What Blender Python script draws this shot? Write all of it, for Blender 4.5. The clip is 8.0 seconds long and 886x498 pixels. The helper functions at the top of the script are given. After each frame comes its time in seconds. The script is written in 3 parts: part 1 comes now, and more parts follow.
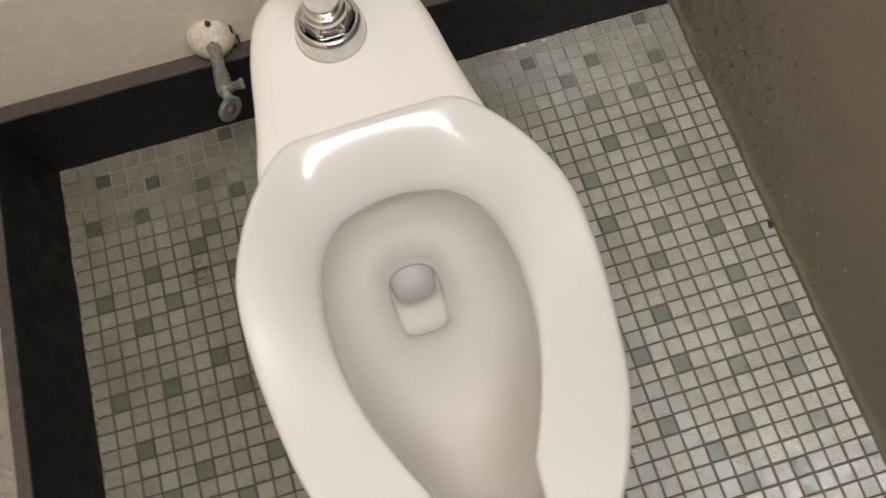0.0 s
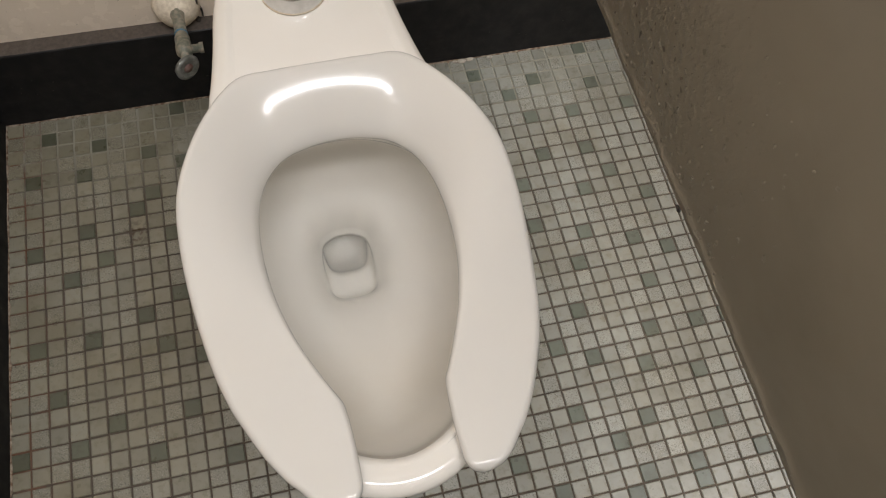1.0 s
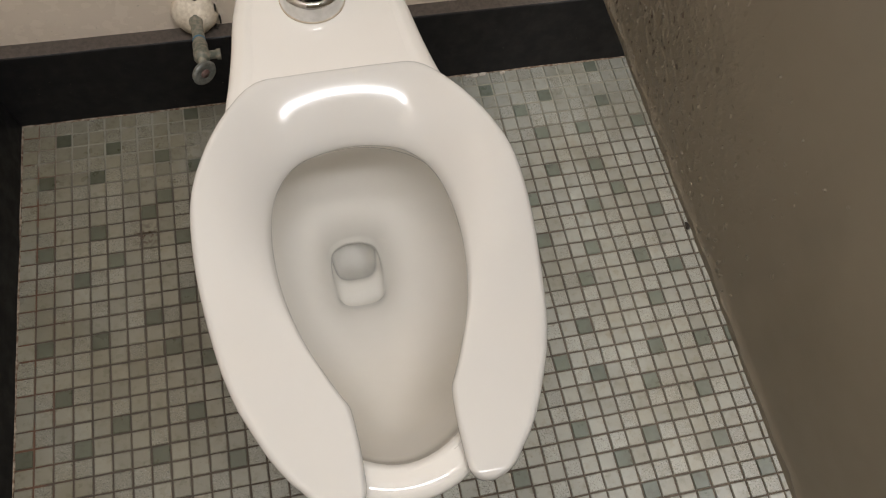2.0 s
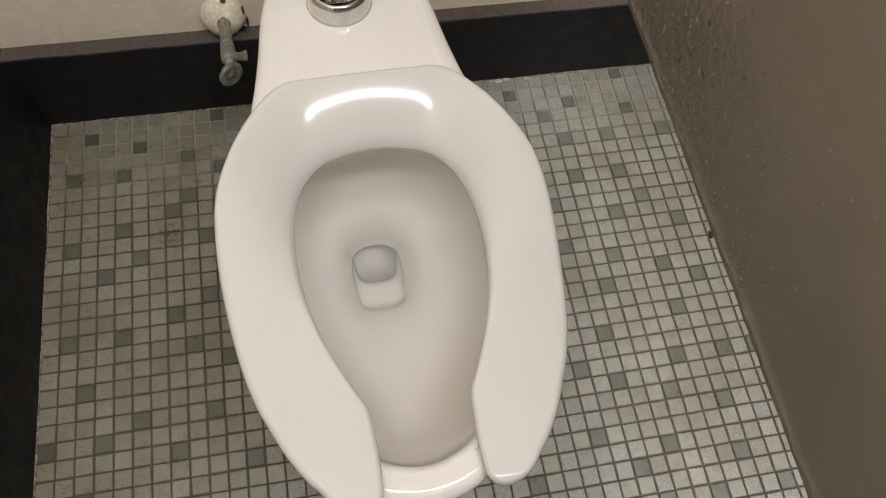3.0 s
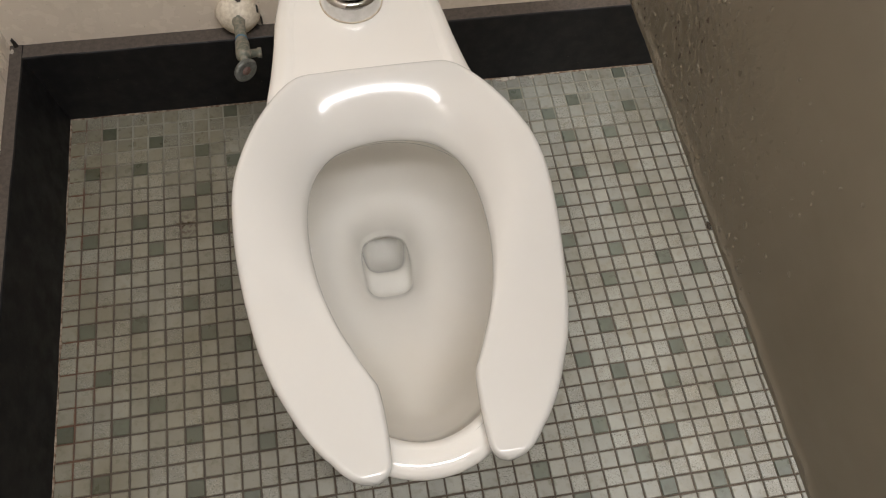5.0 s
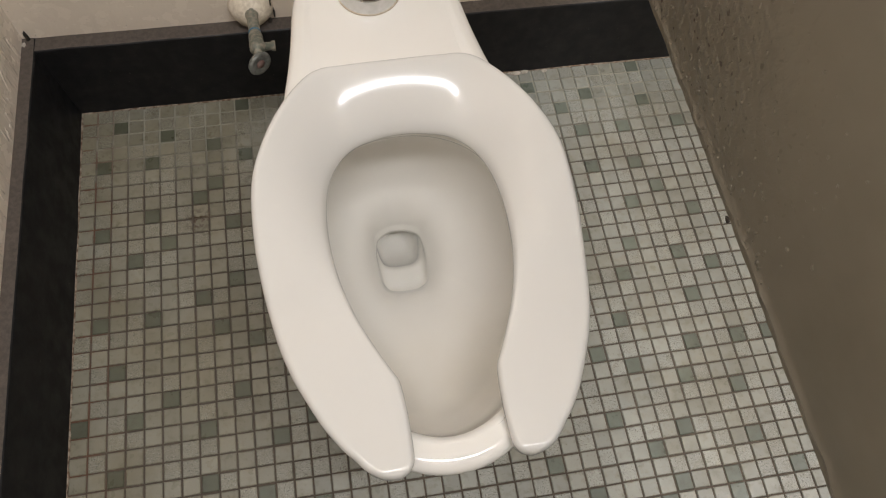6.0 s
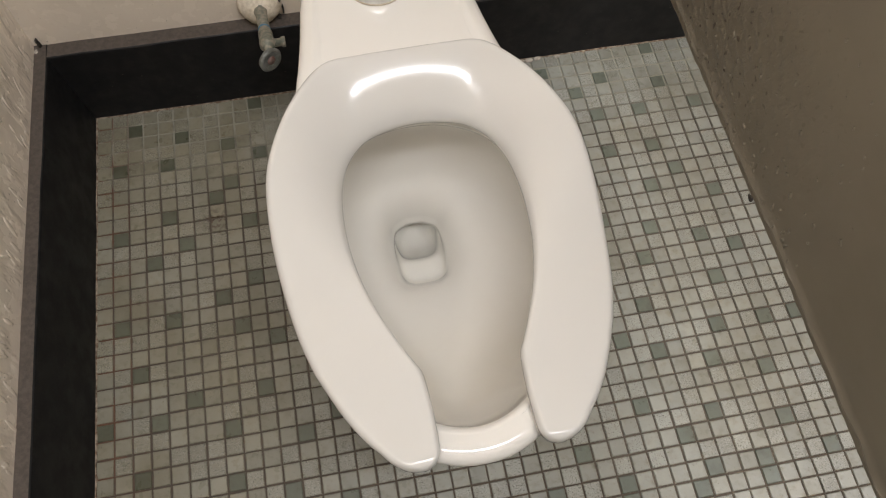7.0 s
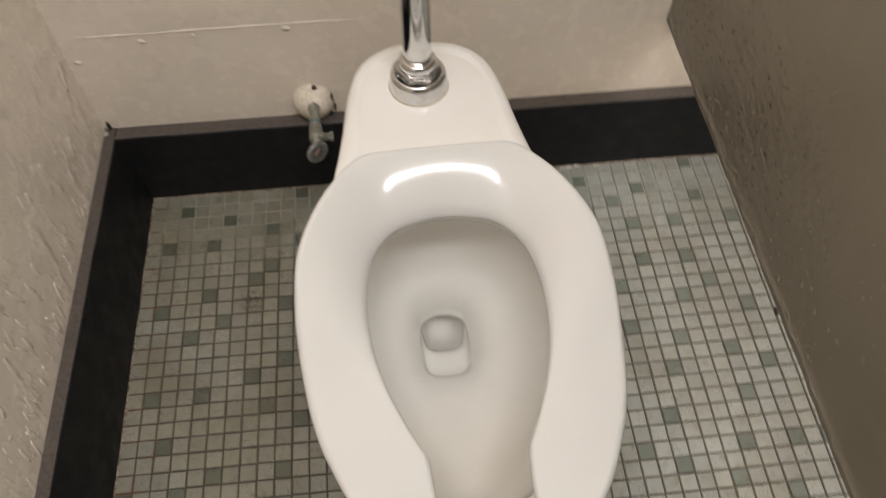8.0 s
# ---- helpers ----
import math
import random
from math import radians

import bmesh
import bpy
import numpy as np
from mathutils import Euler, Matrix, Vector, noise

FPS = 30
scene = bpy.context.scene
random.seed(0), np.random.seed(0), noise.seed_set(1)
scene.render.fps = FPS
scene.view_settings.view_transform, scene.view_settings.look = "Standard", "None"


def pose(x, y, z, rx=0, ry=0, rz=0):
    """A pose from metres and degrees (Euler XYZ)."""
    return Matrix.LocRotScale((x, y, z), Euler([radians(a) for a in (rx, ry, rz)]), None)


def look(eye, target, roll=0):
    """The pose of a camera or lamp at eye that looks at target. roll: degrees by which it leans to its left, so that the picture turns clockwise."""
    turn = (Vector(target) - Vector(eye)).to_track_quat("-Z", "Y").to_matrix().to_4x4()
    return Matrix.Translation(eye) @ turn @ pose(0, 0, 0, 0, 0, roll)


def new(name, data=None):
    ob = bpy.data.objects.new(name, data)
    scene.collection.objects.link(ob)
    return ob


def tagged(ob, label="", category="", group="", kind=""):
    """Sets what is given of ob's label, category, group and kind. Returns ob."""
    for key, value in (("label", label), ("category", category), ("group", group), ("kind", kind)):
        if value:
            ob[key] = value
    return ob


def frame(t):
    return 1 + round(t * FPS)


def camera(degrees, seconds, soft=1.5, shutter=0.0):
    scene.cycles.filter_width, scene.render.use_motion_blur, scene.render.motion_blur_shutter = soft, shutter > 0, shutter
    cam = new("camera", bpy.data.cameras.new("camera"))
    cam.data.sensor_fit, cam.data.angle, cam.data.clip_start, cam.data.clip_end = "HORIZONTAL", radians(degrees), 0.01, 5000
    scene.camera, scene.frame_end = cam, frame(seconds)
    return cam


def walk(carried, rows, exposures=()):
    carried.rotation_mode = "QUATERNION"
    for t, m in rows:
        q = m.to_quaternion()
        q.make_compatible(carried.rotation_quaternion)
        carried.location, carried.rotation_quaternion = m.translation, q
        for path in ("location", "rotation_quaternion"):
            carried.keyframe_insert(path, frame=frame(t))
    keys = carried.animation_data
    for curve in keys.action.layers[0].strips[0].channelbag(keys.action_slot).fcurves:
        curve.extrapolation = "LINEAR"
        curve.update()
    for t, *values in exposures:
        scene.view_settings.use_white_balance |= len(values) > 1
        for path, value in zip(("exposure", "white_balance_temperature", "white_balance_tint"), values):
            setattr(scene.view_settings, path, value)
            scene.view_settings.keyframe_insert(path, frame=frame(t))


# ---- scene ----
cam = camera(60.5, 8.0, soft=1.1, shutter=0.35)
PATH = [
    (0, (0.483, -0.67, 1.091), (0.598, -0.038, -0.804), -6.5),
    (0.2, (0.483, -0.729, 1.081), (0.669, -0.04, -0.787), -0.2),
    (0.5, (0.455, -0.775, 1.093), (0.716, -0.039, -0.748), 5.6),
    (1, (0.455, -0.812, 1.088), (0.771, -0.045, -0.731), 9.9),
    (1.5, (0.451, -0.82, 1.088), (0.778, -0.029, -0.72), 10.9),
    (3, (0.445, -0.823, 1.088), (0.709, 0.011, -0.711), 8.4),
    (3.5, (0.447, -0.826, 1.09), (0.7, 0.011, -0.709), 8.0),
    (4, (0.45, -0.835, 1.099), (0.7, 0.005, -0.699), 7.9),
    (4.5, (0.448, -0.854, 1.112), (0.698, -0.008, -0.683), 7.7),
    (6, (0.418, -0.849, 1.104), (0.664, -0.014, -0.697), 7.7),
    (6.5, (0.419, -0.85, 1.103), (0.646, -0.021, -0.703), 5.9),
    (7, (0.418, -0.851, 1.092), (0.615, -0.018, -0.715), 2.8),
    (7.5, (0.425, -0.86, 1.113), (0.609, 0.001, -0.683), 0.8),
    (7.7, (0.433, -0.86, 1.102), (0.604, 0.064, -0.663), 0.0),
    (7.9, (0.452, -0.861, 1.105), (0.565, 0.154, -0.614), -1.2),
    (8, (0.445, -0.878, 1.104), (0.545, 0.209, -0.571), -0.4),
]
walk(cam, [(t, look(eye, target, roll)) for t, eye, target, roll in PATH], [(0, 0.06), (0.5, 0.0), (1, -0.09), (1.6, -0.08), (3, -0.04), (4.5, 0.0), (6.5, 0.0), (8, 0.04)])

# ---- plan, metres ----
PITCH = 0.0254                       # tile and joint
LEFT, RIGHT, BACK, FRONT, TOP = -0.035, 3.00, 0.032, -3.00, 2.6
PANEL, PANEL_FOOT, PANEL_HEAD = 0.882, 0.300, 1.78    # hung partition beside the toilet
RIM, SEAT_TOP, DECK = 0.372, 0.396, 0.410    # china rim, seat, deck behind the seat

# ---- light ----
world = bpy.data.worlds.new("world")
scene.world = world
world.use_nodes = True
world.node_tree.nodes["Background"].inputs["Color"].default_value = (1.0, 0.9, 0.78, 1)
world.node_tree.nodes["Background"].inputs["Strength"].default_value = 0.02


def ceiling_lamp(place, target, length, width, watts, colour):
    data = bpy.data.lights.new("ceiling_lamp", "AREA")
    data.shape, data.size, data.size_y, data.energy, data.color = "RECTANGLE", width, length, watts, colour
    ob = new("ceiling_lamp", data)
    ob.matrix_world = look(place, target)
    return ob


WHITE = (0.965, 0.96, 0.985)
ceiling_lamp((0.64, -1.15, 2.54), (0.64, -1.15, 0), 0.13, 1.25, 35, WHITE)
ceiling_lamp((2.20, -1.15, 2.54), (2.20, -1.15, 0), 0.10, 1.2, 37, (0.95, 0.955, 0.985))


# ---- materials ----
class Nodes:
    """A node material with a Principled shader and short ways to wire it."""

    def __init__(self, name):
        self.mat = bpy.data.materials.new(name)
        self.mat.use_nodes = True
        self.tree = self.mat.node_tree
        self.shader = self.tree.nodes["Principled BSDF"]
        self.geo = self.add("ShaderNodeNewGeometry")
        self.where = self.geo.outputs["Position"]

    def add(self, kind, **given):
        node = self.tree.nodes.new(kind)
        for key, value in given.items():
            setattr(node, key, value)
        return node

    def put(self, socket, value):
        if isinstance(value, bpy.types.NodeSocket):
            self.tree.links.new(value, socket)
        elif hasattr(value, "__len__") and len(value) == 3 and socket.type == "RGBA":
            socket.default_value = (*value, 1)
        else:
            socket.default_value = value

    def scaled(self, x, y, z):
        node = self.add("ShaderNodeVectorMath", operation="MULTIPLY")
        self.put(node.inputs[0], self.where)
        node.inputs[1].default_value = (x, y, z)
        return node.outputs[0]

    def noise(self, scale, detail=3, rough=0.55, vector=None):
        node = self.add("ShaderNodeTexNoise")
        self.put(node.inputs["Vector"], vector or self.where)
        node.inputs["Scale"].default_value, node.inputs["Detail"].default_value = scale, detail
        node.inputs["Roughness"].default_value = rough
        return node.outputs["Fac"]

    def ramp(self, value, low, high, a=0.0, b=1.0):
        node = self.add("ShaderNodeMapRange", interpolation_type="SMOOTHSTEP")
        for i, v in enumerate((value, low, high, a, b)):
            self.put(node.inputs[i], v)
        return node.outputs[0]

    def sum(self, operation, a, b):
        node = self.add("ShaderNodeMath", operation=operation)
        self.put(node.inputs[0], a), self.put(node.inputs[1], b)
        return node.outputs[0]

    def mix(self, fac, a, b, blend="MIX"):
        node = self.add("ShaderNodeMix", data_type="RGBA", blend_type=blend)
        self.put(node.inputs[0], fac), self.put(node.inputs[6], a), self.put(node.inputs[7], b)
        return node.outputs[2]

    def axis(self, i):
        node = self.add("ShaderNodeSeparateXYZ")
        self.put(node.inputs[0], self.where)
        return node.outputs[i]

    def set(self, **given):
        for key, value in given.items():
            self.put(self.shader.inputs[key.replace("_", " ")], value)
        return self

    def bump(self, height, strength, distance):
        node = self.add("ShaderNodeBump")
        node.inputs["Strength"].default_value, node.inputs["Distance"].default_value = strength, distance
        self.put(node.inputs["Height"], height)
        old = self.shader.inputs["Normal"]
        if old.is_linked:
            self.put(node.inputs["Normal"], old.links[0].from_socket)
        self.put(old, node.outputs[0])
        return self


def chance(n):
    """A number from 0 to 1 for each loose tile and for each tile of the joined rest."""
    info = n.add("ShaderNodeObjectInfo")
    return n.sum("FRACT", n.sum("ADD", info.outputs["Random"], n.geo.outputs["Random Per Island"]), 0.0)


def tile_material(name, light, dark, speckle):
    n = Nodes(name)
    c = n.mix(chance(n), dark, light)
    c = n.mix(n.ramp(n.noise(6, 5, 0.65), 0.38, 0.72, 0, 0.7), c, (0.68, 0.63, 0.53), "MULTIPLY")   # broad grime
    tone_mask = n.sum("MULTIPLY", n.ramp(n.axis(0), 0.42, 0.16), n.ramp(n.noise(5, 3), 0.25, 0.6, 0.45, 0.9))
    c = n.mix(tone_mask, c, (0.84, 0.77, 0.64), "MULTIPLY")                                   # yellower and darker towards the left, unevenly
    c = n.mix(n.ramp(n.noise(75, 4, 0.6), 0.48, 0.75, 0, 0.7), c, (0.70, 0.66, 0.58), "MULTIPLY")
    far = n.add("ShaderNodeVectorMath", operation="DISTANCE")
    n.put(far.inputs[0], n.where)
    far.inputs[1].default_value = (0.186, -0.232, 0)
    c = n.mix(n.sum("MULTIPLY", n.ramp(far.outputs["Value"], 0.030, 0.006), n.ramp(n.noise(120, 4), 0.42, 0.58)), c, (0.07, 0.045, 0.025))  # one stain
    if speckle:
        pits = n.ramp(n.noise(440, 3, 0.65), 0.555, 0.615)
        c = n.mix(n.sum("MULTIPLY", pits, speckle), c, (0.085, 0.078, 0.06))
        c = n.mix(n.ramp(n.noise(640, 2, 0.6, n.scaled(1, 1.1, 1)), 0.57, 0.64, 0, 0.4), c, (0.56, 0.555, 0.50))
    else:
        c = n.mix(n.ramp(n.noise(300, 2), 0.66, 0.72, 0, 0.5), c, (0.12, 0.105, 0.08))
    n.set(Base_Color=c, Roughness=n.ramp(n.noise(40, 3), 0.3, 0.7, 0.26, 0.48), Specular_IOR_Level=0.5)
    n.bump(n.noise(110, 3), 0.25, 0.0015)
    if speckle:
        n.bump(n.noise(440, 3, 0.65), 0.4, 0.0008)
    return n.mat


TILE = tile_material("glazed grey green tile", (0.318, 0.322, 0.284), (0.250, 0.254, 0.223), 0)
TILE_SPECK = tile_material("speckled grey tile", (0.328, 0.333, 0.295), (0.262, 0.266, 0.236), 0.85)
TILE_DARK = tile_material("dark green grey tile", (0.148, 0.166, 0.136), (0.112, 0.127, 0.102), 0)


def grout_material():
    n = Nodes("brown cement joint")
    c = n.mix(n.noise(30, 4), (0.05, 0.039, 0.029), (0.13, 0.105, 0.08))
    tone_mask = n.sum("MULTIPLY", n.ramp(n.axis(1), -0.19, -0.04), n.ramp(n.noise(14, 4), 0.25, 0.5))
    c = n.mix(tone_mask, c, (0.30, 0.29, 0.235))                                            # old paint wash by the wall
    rust = n.sum("MULTIPLY", n.ramp(n.axis(0), 0.10, 0.0), n.ramp(n.noise(25, 3), 0.35, 0.6))
    c = n.mix(rust, c, (0.135, 0.070, 0.042))
    n.set(Base_Color=c, Roughness=0.9).bump(n.noise(600, 3), 0.5, 0.001)
    return n.mat


GROUT = grout_material()


def porcelain(name, colour, rough, dirt, scale=0.0):
    n = Nodes(name)
    c = n.mix(n.ramp(n.noise(9, 3), 0.35, 0.75, 0, dirt), colour, (0.55, 0.47, 0.36))
    if scale:   # hard water scale in the front of the bowl
        low = n.sum("MULTIPLY", n.ramp(n.axis(2), 0.34, 0.24), n.ramp(n.axis(1), -0.48, -0.62))
        c = n.mix(n.sum("MULTIPLY", low, n.ramp(n.noise(11, 4), 0.25, 0.65, 0.25, scale)), c, (0.66, 0.56, 0.38))
    n.set(Base_Color=c, Roughness=n.ramp(n.noise(4, 2), 0.3, 0.7, rough, rough * 1.1), Coat_Weight=0.2, Coat_Roughness=rough * 0.6)
    n.bump(n.noise(22, 1), 0.03, 0.002)
    return n.mat


CHINA = porcelain("vitreous china", (0.845, 0.820, 0.765), 0.09, 0.05, 0.16)
SEAT = porcelain("white moulded plastic", (0.715, 0.702, 0.665), 0.135, 0.05)


def wall_material(name, colour, other, relief, stretch, coarse):
    n = Nodes(name)
    c = n.mix(n.ramp(n.noise(3.5, 4), 0.35, 0.7), colour, other)
    c = n.mix(n.ramp(n.noise(190, 2), 0.70, 0.74, 0, 0.5), c, (0.12, 0.09, 0.06))
    n.set(Base_Color=c, Roughness=n.ramp(n.noise(35, 3), 0.3, 0.7, 0.16, 0.32))
    lumps = n.noise(coarse, 3, 0.5, n.scaled(1, 1, stretch))
    n.bump(n.ramp(lumps, 0.50, 0.70), relief, 0.0055)
    n.bump(n.noise(14, 2), 0.25, 0.01)
    n.bump(n.noise(420, 2), 0.12, 0.001)
    return n.mat


WALL_BACK = wall_material("cream gloss wall paint", (0.84, 0.745, 0.63), (0.79, 0.70, 0.585), 0.06, 0.6, 40)
WALL_LEFT = wall_material("lumpy cream wall paint", (0.89, 0.80, 0.69), (0.85, 0.76, 0.65), 0.28, 0.35, 38)
CEILING = wall_material("white ceiling paint", (0.8, 0.78, 0.74), (0.75, 0.73, 0.69), 0.1, 1, 40)


def panel_material():
    """Taupe enamel, blistered and lumpy along the foot of the panel."""
    n = Nodes("taupe enamel")
    c = n.mix(n.ramp(n.noise(5, 4), 0.35, 0.7), (0.235, 0.205, 0.157), (0.200, 0.174, 0.132))
    low = n.sum("MULTIPLY", n.ramp(n.axis(2), 0.62, 0.40), n.ramp(n.axis(1), -0.62, -0.22))
    dots = n.sum("MULTIPLY", n.ramp(n.noise(120, 0), 0.745, 0.765), low)
    c = n.mix(dots, c, (0.045, 0.018, 0.01))
    n.set(Base_Color=c, Roughness=n.ramp(n.noise(9, 2), 0.3, 0.7, 0.29, 0.36))
    n.bump(n.noise(16, 2), 0.26, 0.008)
    n.bump(n.sum("MULTIPLY", n.ramp(n.noise(70, 4, 0.6), 0.42, 0.72), low), 0.6, 0.0025)
    n.bump(n.noise(500, 2), 0.1, 0.0006)
    return n.mat


PANEL_PAINT = panel_material()


def slate_material():
    n = Nodes("black slate")
    up = n.add("ShaderNodeSeparateXYZ")
    n.put(up.inputs[0], n.geo.outputs["True Normal"])
    c = n.mix(n.ramp(n.noise(45, 4), 0.4, 0.8), (0.0118, 0.0116, 0.0120), (0.020, 0.0192, 0.0192))
    dust = n.sum("MULTIPLY", n.ramp(up.outputs[2], 0.9, 0.99), n.ramp(n.noise(150, 5, 0.7), 0.3, 0.7, 0.6, 1.0))
    c = n.mix(dust, c, (0.125, 0.104, 0.088))
    c = n.mix(n.ramp(n.noise(220, 2), 0.76, 0.80, 0, 0.5), c, (0.3, 0.26, 0.2))
    n.set(Base_Color=c, Specular_IOR_Level=0.18, Roughness=n.ramp(n.noise(30, 3), 0.3, 0.7, 0.4, 0.6)).bump(n.noise(120, 4), 0.2, 0.001)
    return n.mat


SLATE = slate_material()


def metal_material(name, a, b, metallic, low, high, grain=80):
    n = Nodes(name)
    n.set(Base_Color=n.mix(n.ramp(n.noise(grain, 4), 0.35, 0.65), a, b), Metallic=metallic,
          Roughness=n.ramp(n.noise(grain * 0.7, 3), 0.3, 0.7, low, high))
    n.bump(n.noise(grain * 2, 3), 0.2 if high > 0.3 else 0.02, 0.001)
    return n.mat


CHROME = metal_material("chrome", (0.72, 0.72, 0.72), (0.62, 0.62, 0.61), 1.0, 0.05, 0.12)
VERDIGRIS = metal_material("paint stained brass", (0.17, 0.185, 0.15), (0.34, 0.31, 0.25), 0.35, 0.4, 0.7, 130)
WORN = metal_material("dull plated metal", (0.24, 0.25, 0.235), (0.15, 0.155, 0.14), 0.45, 0.4, 0.6, 150)
RED = metal_material("faded red enamel", (0.14, 0.07, 0.06), (0.2, 0.14, 0.12), 0.1, 0.5, 0.7, 200)
BLUE = metal_material("blue paint", (0.05, 0.16, 0.26), (0.12, 0.22, 0.28), 0.0, 0.5, 0.7, 200)
CREAM = metal_material("flaking cream paint", (0.82, 0.74, 0.61), (0.66, 0.58, 0.46), 0.0, 0.45, 0.7, 160)
CHIP = metal_material("black paint chip", (0.012, 0.01, 0.008), (0.05, 0.04, 0.03), 0.0, 0.6, 0.8, 150)
CRUMB = metal_material("pale plaster crumb", (0.5, 0.46, 0.4), (0.36, 0.32, 0.27), 0.0, 0.7, 0.9, 200)
CAULK = metal_material("yellowed sealant", (0.72, 0.64, 0.51), (0.60, 0.50, 0.37), 0.0, 0.5, 0.7, 120)
GRIME = metal_material("rusty grime", (0.13, 0.075, 0.045), (0.34, 0.29, 0.225), 0.0, 0.7, 0.9, 120)


def water_material():
    n = Nodes("clear water")
    c = n.mix(n.noise(30, 2), (0.90, 0.89, 0.85), (0.84, 0.83, 0.78))
    n.set(Base_Color=c, Roughness=0.0, IOR=1.33, Transmission_Weight=1.0)
    n.bump(n.noise(40, 2), 0.05, 0.003)
    return n.mat


WATER = water_material()


# ---- small helpers ----
def linked(name, bm, material, parent=None, smooth=True):
    mesh = bpy.data.meshes.new(name)
    bm.to_mesh(mesh)
    bm.free()
    for m in material if isinstance(material, (list, tuple)) else (material,):
        mesh.materials.append(m)
    if smooth:
        mesh.shade_smooth()
    ob = new(name, mesh)
    ob.parent = parent
    return ob


def part(name, bm, material, parent, label="", smooth=True):
    return tagged(linked(name, bm, material, parent, smooth), label)


def block(x0, x1, y0, y1, z0, z1, bevel=0.0, segments=2):
    bm = bmesh.new()
    bmesh.ops.create_cube(bm, size=1)
    for v in bm.verts:
        v.co = Vector(((x0, x1)[v.co.x > 0], (y0, y1)[v.co.y > 0], (z0, z1)[v.co.z > 0]))
    if bevel:
        bmesh.ops.bevel(bm, geom=bm.edges[:], offset=bevel, segments=segments, affect="EDGES", profile=0.5)
    return bm


def loft(rings, closed=True, cap_first=False, cap_last=False):
    """A skin over rings of points, each ring as long as the next."""
    bm = bmesh.new()
    rows = [[bm.verts.new(p) for p in ring] for ring in rings]
    count = len(rows[0])
    for a, b in zip(rows, rows[1:]):
        for i in range(count if closed else count - 1):
            j = (i + 1) % count
            bm.faces.new((a[i], a[j], b[j], b[i]))
    if cap_first:
        bm.faces.new(rows[0][::-1])
    if cap_last:
        bm.faces.new(rows[-1])
    bmesh.ops.recalc_face_normals(bm, faces=bm.faces[:])
    return bm


def lathe(profile, turn=None, count=40):
    """Spins (radius, height) pairs about z, then turns the whole by a matrix."""
    rings = [[(max(r, 1e-5) * math.cos(2 * math.pi * i / count), max(r, 1e-5) * math.sin(2 * math.pi * i / count), h) for i in range(count)] for r, h in profile]
    bm = loft(rings, True, True, True)
    if turn:
        bm.transform(turn)
    return bm


def glide(points, steps):
    """A smooth line through a few control points."""
    pts = [np.array(p, float) for p in points]
    pts = [2 * pts[0] - pts[1], *pts, 2 * pts[-1] - pts[-2]]
    made = []
    for a, b, c, d in zip(pts, pts[1:], pts[2:], pts[3:]):
        for k in range(steps):
            t = k / steps
            made.append(0.5 * (2 * b + (c - a) * t + (2 * a - 5 * b + 4 * c - d) * t * t + (3 * b - a - 3 * c + d) * t ** 3))
    made.append(pts[-2])
    return made


def tube(points, radius, steps=8, sides=20):
    line = [Vector(p) for p in glide(points, steps)]
    rings = []
    side = Vector((1, 0, 0))
    for i, p in enumerate(line):
        way = (line[min(i + 1, len(line) - 1)] - line[max(i - 1, 0)]).normalized()
        u = (side - way * side.dot(way)).normalized()
        v = way.cross(u)
        rings.append([p + radius * (math.cos(a) * u + math.sin(a) * v) for a in (2 * math.pi * k / sides for k in range(sides))])
    return loft(rings, True, True, True)


def smooth_step(x, low, high):
    t = min(max((x - low) / (high - low), 0.0), 1.0)
    return t * t * (3 - 2 * t)


def along_y(x, y, z):
    """Turns a spun shape so that its axis points towards the room's front."""
    return Matrix.Translation((x, y, z)) @ Matrix.Rotation(radians(90), 4, "X")


def lump(place, size, seed, jag=0.4, cuts=2):
    bm = bmesh.new()
    bmesh.ops.create_icosphere(bm, subdivisions=cuts, radius=1)
    for v in bm.verts:
        k = 1 + jag * noise.noise(v.co * 1.7 + Vector((seed * 3.1, 0, 0)))
        v.co = Vector((v.co.x * size[0] * k, v.co.y * size[1] * k, v.co.z * size[2] * k)) + Vector(place)
    return bm


# ---- walls, ceiling ----
def wall(name, bounds, material, label):
    ob = linked(name, block(*bounds), material, smooth=False)
    return tagged(ob, label, "wall", kind="structure")


wall("wall_back", (LEFT - 0.12, RIGHT + 0.12, BACK, BACK + 0.12, -0.1, TOP), WALL_BACK, "cream gloss painted plaster wall behind the toilet")
wall("wall_left", (LEFT - 0.12, LEFT, FRONT, BACK, -0.1, TOP), WALL_LEFT, "cream painted wall with thick lumpy paint")
wall("wall_right", (RIGHT, RIGHT + 0.12, FRONT, BACK, -0.1, TOP), WALL_BACK, "plain cream painted wall beyond the partition")
wall("wall_front", (LEFT - 0.12, RIGHT + 0.12, FRONT - 0.12, FRONT, -0.1, TOP), WALL_BACK, "plain cream painted wall closing the stall")
tagged(linked("ceiling", block(LEFT - 0.12, RIGHT + 0.12, FRONT - 0.12, BACK + 0.12, TOP, TOP + 0.1), CEILING, smooth=False), "plain white painted ceiling", "ceiling", kind="structure")


